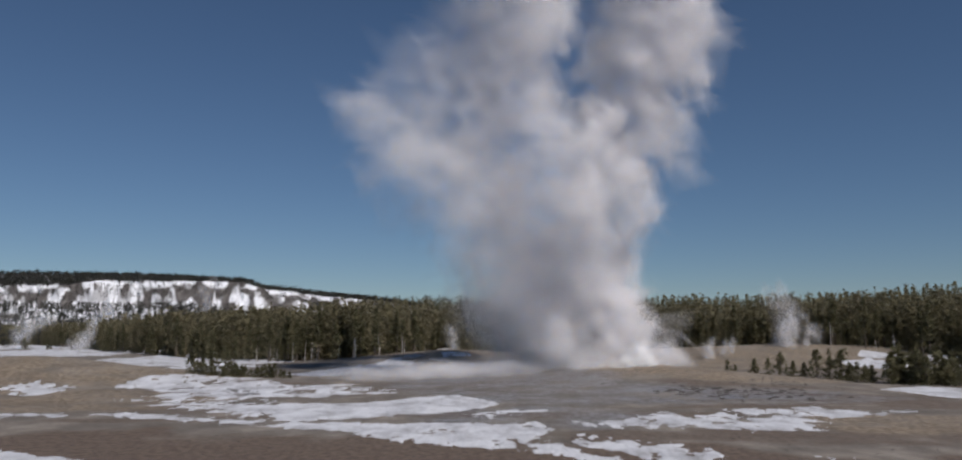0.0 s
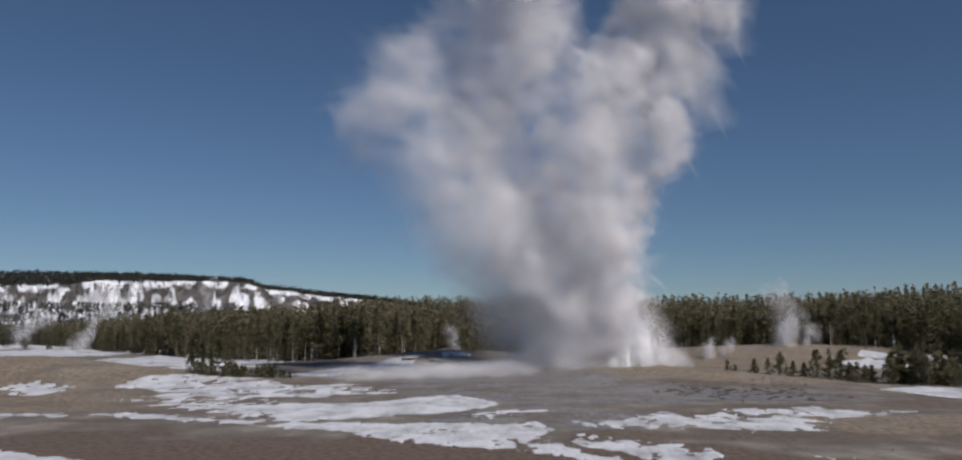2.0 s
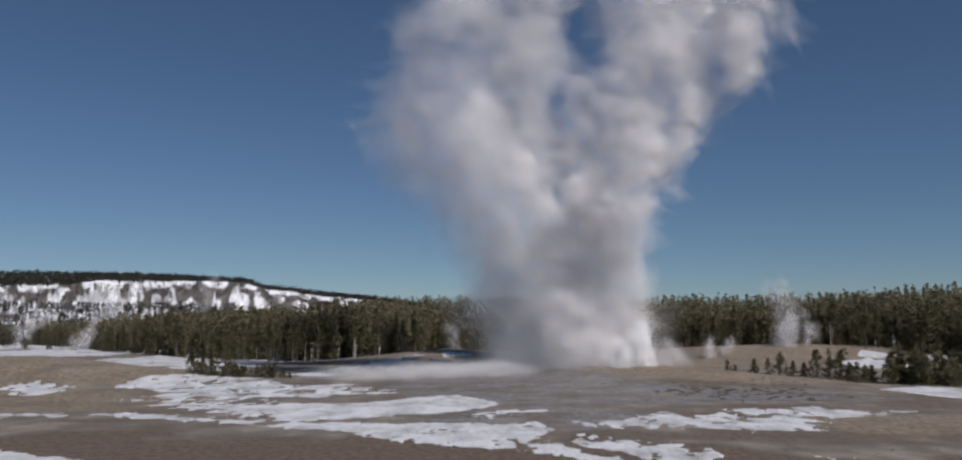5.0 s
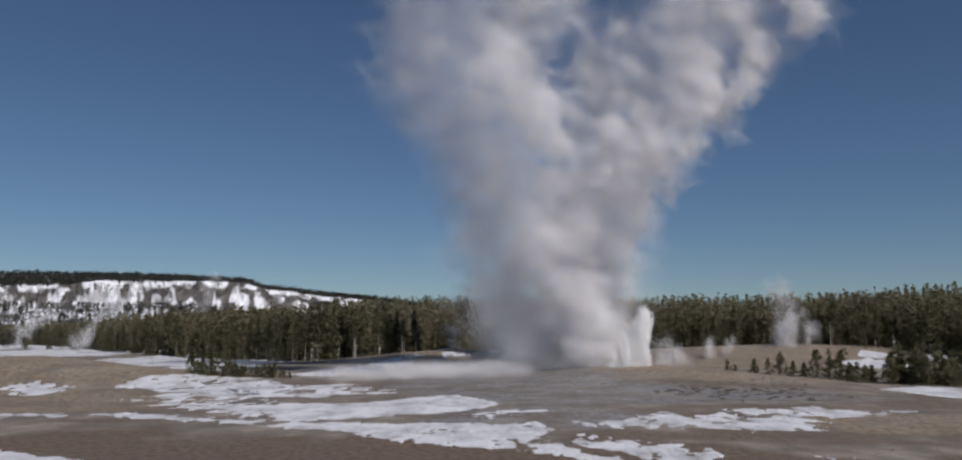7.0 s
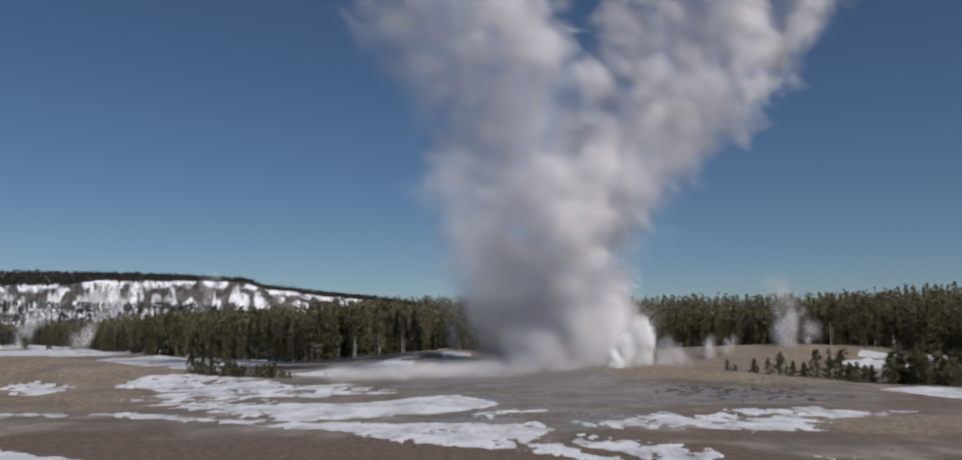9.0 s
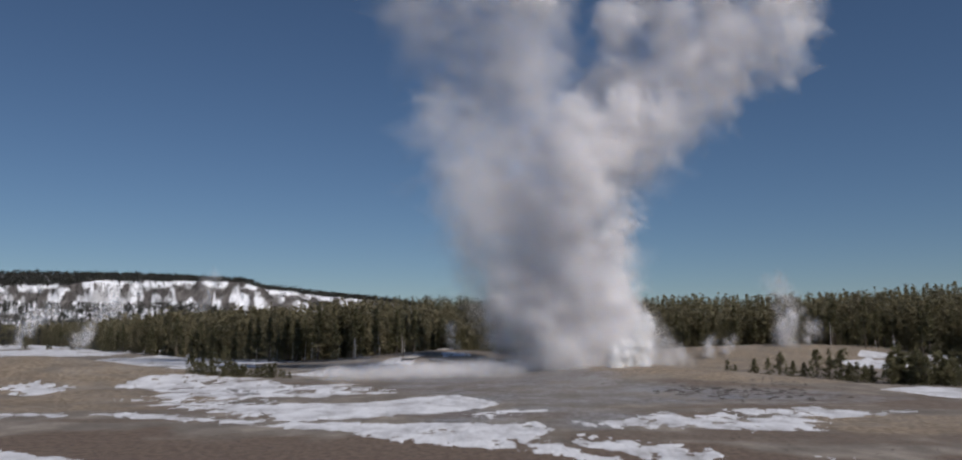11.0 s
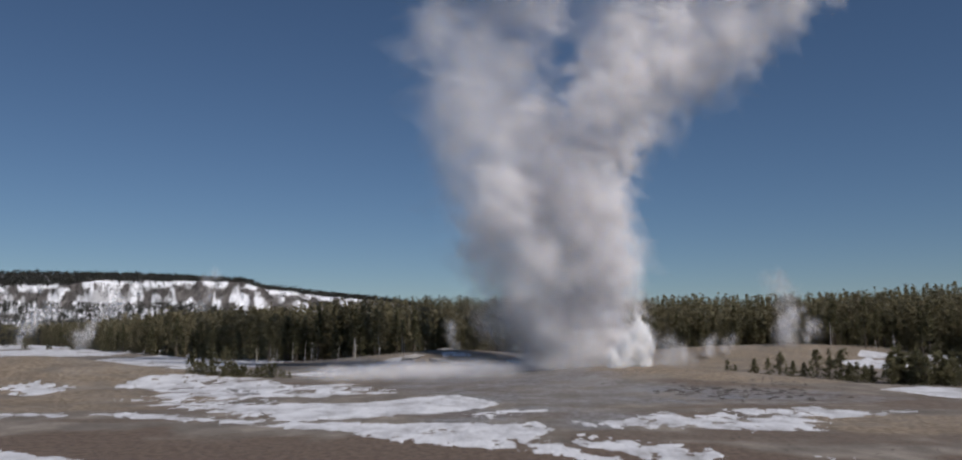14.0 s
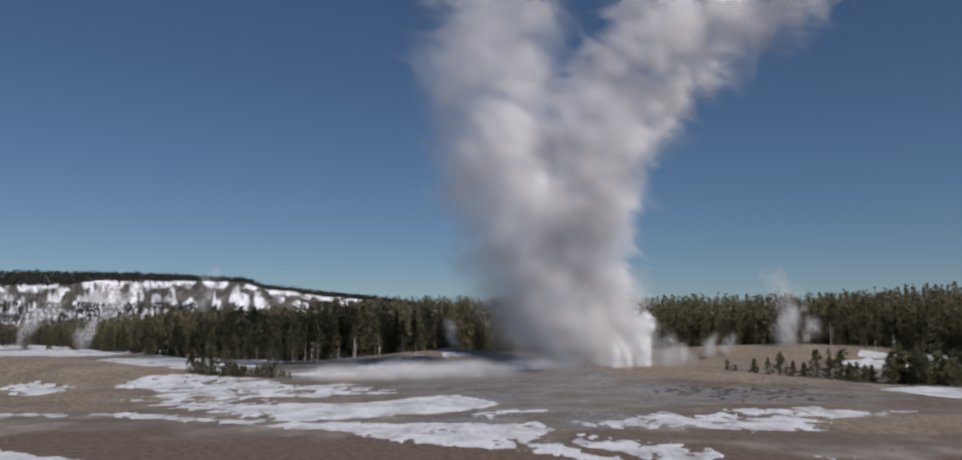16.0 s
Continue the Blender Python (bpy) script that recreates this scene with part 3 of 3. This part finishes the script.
boardwalk("low weathered grey boardwalk climbing the pale bank", -13.0, 148, -6.8, 178, 2.4)
boardwalk("low weathered grey boardwalk beside the runoff", -8.2, 147, -2.6, 138, 2.2)


# ---- steam ----
def puff_mesh(name, seed, flakes, size, soft, lobes=20, mat=None):
    """A billow one metre in radius: droplet flakes lying on the skins of many swelling lobes, thinning outwards."""
    rng = np.random.default_rng(seed)
    way = rng.normal(0, 1, (lobes, 3))
    way /= np.linalg.norm(way, axis=1)[:, None]
    centre = way * rng.uniform(0.25, 0.62, (lobes, 1))
    radius = rng.uniform(0.26, 0.44, lobes)
    centre[0], radius[0] = 0, 0.55
    pick = rng.choice(lobes, flakes, p=radius ** 2 / np.sum(radius ** 2))
    n = rng.normal(0, 1, (flakes, 3))
    n /= np.linalg.norm(n, axis=1)[:, None]
    out = 1 + np.minimum(rng.exponential(soft, flakes), 2.2 * soft) - 0.25 * rng.random(flakes)
    p = centre[pick] + n * (radius[pick] * out)[:, None]
    n = np.array([math.cos(e) * math.sin(b), math.cos(e) * math.cos(b), math.sin(e)]) + 0.7 * n + rng.normal(0, 0.75, (flakes, 3))   # flakes tilted sunward: extra brightness of the steam is put into their shape
    n /= np.linalg.norm(n, axis=1)[:, None]
    side = np.cross(n, rng.normal(0, 1, (flakes, 3)))
    side /= np.linalg.norm(side, axis=1)[:, None]
    up = np.cross(n, side)
    s = (size * rng.uniform(0.6, 1.3, flakes))[:, None]
    tri = np.stack([p + side * s, p + (-0.5 * side + 0.866 * up) * s, p + (-0.5 * side - 0.866 * up) * s], 1)
    me = triangles(name, tri, mat or STEAM)
    corners = np.tile(np.array([[1, 0, 0, 1], [0, 1, 0, 1], [0, 0, 1, 1]], np.float32), (flakes, 1))
    me.attributes.new("spot", "FLOAT_COLOR", "CORNER").data.foreach_set("color", corners.reshape(-1))
    return me


DENSE = [puff_mesh("steam_puff", 200 + k, 66, 0.72, 0.13) for k in range(6)]
SMOKE = [puff_mesh("steam_haze", 500 + k, 44, 0.85, 0.2, 12, HAZE) for k in range(4)]
THIN = [puff_mesh("steam_wisp", 300 + k, 40, 0.85, 0.18, 14, WISP) for k in range(5)]
SPRAY = [puff_mesh("water_spurt", 400 + k, 60, 0.8, 0.2, 12, WATER_SPRAY) for k in range(3)]

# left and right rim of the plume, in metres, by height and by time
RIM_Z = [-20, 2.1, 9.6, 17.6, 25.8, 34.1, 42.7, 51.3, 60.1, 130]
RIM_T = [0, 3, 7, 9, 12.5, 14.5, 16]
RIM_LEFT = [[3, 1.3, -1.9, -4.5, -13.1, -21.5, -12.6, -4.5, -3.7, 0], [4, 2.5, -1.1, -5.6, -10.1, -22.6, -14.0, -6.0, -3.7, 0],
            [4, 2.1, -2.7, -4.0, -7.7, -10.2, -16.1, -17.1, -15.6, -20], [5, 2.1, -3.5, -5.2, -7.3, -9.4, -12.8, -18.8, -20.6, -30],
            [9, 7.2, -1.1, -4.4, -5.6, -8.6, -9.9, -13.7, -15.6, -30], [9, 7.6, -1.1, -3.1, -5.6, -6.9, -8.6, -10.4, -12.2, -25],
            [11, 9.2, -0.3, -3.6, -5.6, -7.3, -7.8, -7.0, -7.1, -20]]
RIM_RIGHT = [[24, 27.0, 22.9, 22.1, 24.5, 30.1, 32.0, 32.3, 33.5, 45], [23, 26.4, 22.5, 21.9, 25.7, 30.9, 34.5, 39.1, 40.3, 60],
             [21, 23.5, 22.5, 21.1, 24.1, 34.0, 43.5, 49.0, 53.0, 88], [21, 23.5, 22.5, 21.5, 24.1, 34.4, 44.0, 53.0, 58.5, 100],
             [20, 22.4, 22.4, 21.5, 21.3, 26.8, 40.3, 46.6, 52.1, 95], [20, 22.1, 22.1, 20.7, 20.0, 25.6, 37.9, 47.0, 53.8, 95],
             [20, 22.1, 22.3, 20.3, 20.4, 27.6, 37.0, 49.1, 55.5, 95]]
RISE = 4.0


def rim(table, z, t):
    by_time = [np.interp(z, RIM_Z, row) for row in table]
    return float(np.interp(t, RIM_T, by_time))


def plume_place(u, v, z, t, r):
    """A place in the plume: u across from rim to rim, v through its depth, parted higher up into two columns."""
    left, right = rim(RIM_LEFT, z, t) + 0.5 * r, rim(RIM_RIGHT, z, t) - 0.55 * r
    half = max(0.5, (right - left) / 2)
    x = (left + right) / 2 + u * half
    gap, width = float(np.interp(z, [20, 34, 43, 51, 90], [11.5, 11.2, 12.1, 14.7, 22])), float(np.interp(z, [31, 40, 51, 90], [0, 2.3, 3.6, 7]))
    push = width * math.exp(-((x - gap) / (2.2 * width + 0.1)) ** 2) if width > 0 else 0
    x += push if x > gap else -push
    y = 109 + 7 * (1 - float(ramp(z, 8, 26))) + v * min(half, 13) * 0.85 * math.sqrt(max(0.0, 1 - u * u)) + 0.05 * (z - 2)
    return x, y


def plume():
    rng = random.Random(77)
    made = []
    count = 300
    for k in range(count):
        z0 = -62 + 128 * (k + rng.random()) / count
        u, v = 2 * ((k * 0.618034) % 1.0) - 1, 2 * ((k * 0.754878 + 0.3) % 1.0) - 1
        thin = rng.random() < (0.88 if u < -0.5 else 0.45 if u < 0 else 0.14)
        r = rng.uniform(3.8, 7.0) if not thin else rng.uniform(4.8, 8.0)
        ob = new("steam_puff", rng.choice(THIN if thin else DENSE))
        ob.scale = (r, r, r * rng.uniform(0.9, 1.15))
        tagged(ob, "thin grey wisp of steam in the geyser plume" if thin else "dense white billow of steam in the geyser plume", "steam", "steam of the geyser plume", "stuff")
        made.append((ob, z0, u, v, r, rng.uniform(-25, 25), rng.uniform(-2, 2), rng.uniform(-1.5, 1.5), rng.uniform(0, 6.28)))
    # small tight billows that boil up the sunny side
    for k in range(70):
        z0 = -60 + 108 * (k + rng.random()) / 70
        r = rng.uniform(2.1, 3.6)
        ob = new("steam_puff", rng.choice(DENSE))
        ob.scale = (r, r, r * rng.uniform(0.9, 1.2))
        tagged(ob, "small tight white billow of steam in the geyser plume", "steam", "steam of the geyser plume", "stuff")
        made.append((ob, z0, rng.uniform(0.3, 0.98), rng.uniform(-0.9, 0.1), r, rng.uniform(-25, 25), rng.uniform(-2, 2), rng.uniform(-1.5, 1.5), rng.uniform(0, 6.28)))
    return made


PLUME = plume()


def spurts():
    rng = random.Random(15)
    made = []
    for k in range(40):
        ob = new("water_spurt", SPRAY[k % 3])
        ob.scale = (rng.uniform(0.9, 1.5), rng.uniform(0.7, 1.0), rng.uniform(1.6, 3.0))
        off = 4.2 * rng.random() ** 1.2
        tagged(ob, "white spurt of boiling water leaping from the vent", "water jet", "water jet of the geyser", "stuff")
        made.append((ob, 21.3 - off, 105.6 + rng.uniform(-0.6, 0.8), rng.uniform(0.75, 1.0) * (12.5 - 1.7 * off), rng.uniform(0, 3), rng.uniform(2.2, 3.0)))
    return made


SPURTS = spurts()


def fumaroles():
    """Small vents: where they steam, how far the wisps lean, how high they reach, how many and how big."""
    rng = random.Random(31)
    made = []
    for x, y, lean, high, number, size in ((-200, 362, 12, 19, 9, 3.4), (-155, 322, 17, 22, 12, 3.6), (-295, 880, 12, 55, 5, 8.0),
                                           (66, 182, 1.5, 9, 12, 2.1), (71.5, 184, 1, 6, 6, 1.7), (66.5, 184, 1, 17, 6, 2.6), (45, 168, 1.5, 4.5, 6, 1.6), (50, 172, 1, 4, 4, 1.5),
                                           (26, 118, 2, 3.5, 5, 1.9), (-5.5, 178, -0.5, 6, 4, 1.3)):
        number = int(1.5 * number)
        for k in range(number):
            ob = new("steam_puff", rng.choice(SMOKE))
            r = size * rng.uniform(0.6, 1.4)
            ob.scale = (r * rng.uniform(0.7, 1.1), r, r * rng.uniform(0.8, 1.4))
            tagged(ob, "thin drifting wisp of steam over a small hot vent", "steam", "steam of small vents", "stuff")
            s = (k + rng.random()) / number
            off = size * (0.3 + 0.8 * s)
            made.append((ob, x + rng.uniform(-off, off), y + rng.uniform(-off, off), lean, high, s, rng.uniform(-30, 30), r))
    return made


FUMAROLES = fumaroles()


def ground_mist():
    rng = random.Random(44)
    made = []
    for k in range(34):
        ob = new("steam_wisp", rng.choice(SMOKE))
        r = rng.uniform(2.2, 3.8)
        ob.scale = (r * 1.7, r * 1.4, r * 0.5)
        tagged(ob, "low thin mist drifting over the wet runoff", "steam", "mist over the runoff", "stuff")
        made.append((ob, rng.uniform(-18, 14), rng.uniform(104, 128), r, rng.uniform(0, 6.28)))
    return made


MIST = ground_mist()


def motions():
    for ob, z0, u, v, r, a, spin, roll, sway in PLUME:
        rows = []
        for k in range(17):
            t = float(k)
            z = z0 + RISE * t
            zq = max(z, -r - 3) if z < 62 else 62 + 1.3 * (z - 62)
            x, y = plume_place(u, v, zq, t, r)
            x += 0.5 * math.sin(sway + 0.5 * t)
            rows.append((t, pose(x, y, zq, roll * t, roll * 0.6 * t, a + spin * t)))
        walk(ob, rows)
    for ob, x, y, high, phase, period in SPURTS:
        rows = []
        for k in range(41):
            t = 0.4 * k
            s = (t / period + phase) % 1.0
            z = -1.5 + high * (0.6 + 0.4 * min(1.0, t / 6)) * 4 * s * (1 - s) * 0.8
            rows.append((t, pose(x - 0.5 * s, y, z, 0, 0, 20 * phase)))
        walk(ob, rows)
    for ob, x, y, lean, high, phase, a, r in FUMAROLES:
        rows = []
        for t in (0, 4, 8, 12, 16):
            s = phase * 0.8 + 0.2 * t / 16
            px = x + lean * s ** 1.3 + 0.3 * math.sin(a + 0.4 * t)
            rows.append((t, pose(px, y, float(ground_z(x, y)) + high * s - 0.2 * r, 0, 0, a + 1.5 * t)))
        walk(ob, rows)
    for ob, x, y, r, phase in MIST:
        rows = [(t, pose(x - 0.25 * t, y + 0.4 * math.sin(phase + 0.3 * t), float(ground_z(x, y)) + 0.25 * r, 0, 0, 6 * phase)) for t in (0, 4, 8, 12, 16)]
        walk(ob, rows)


motions()
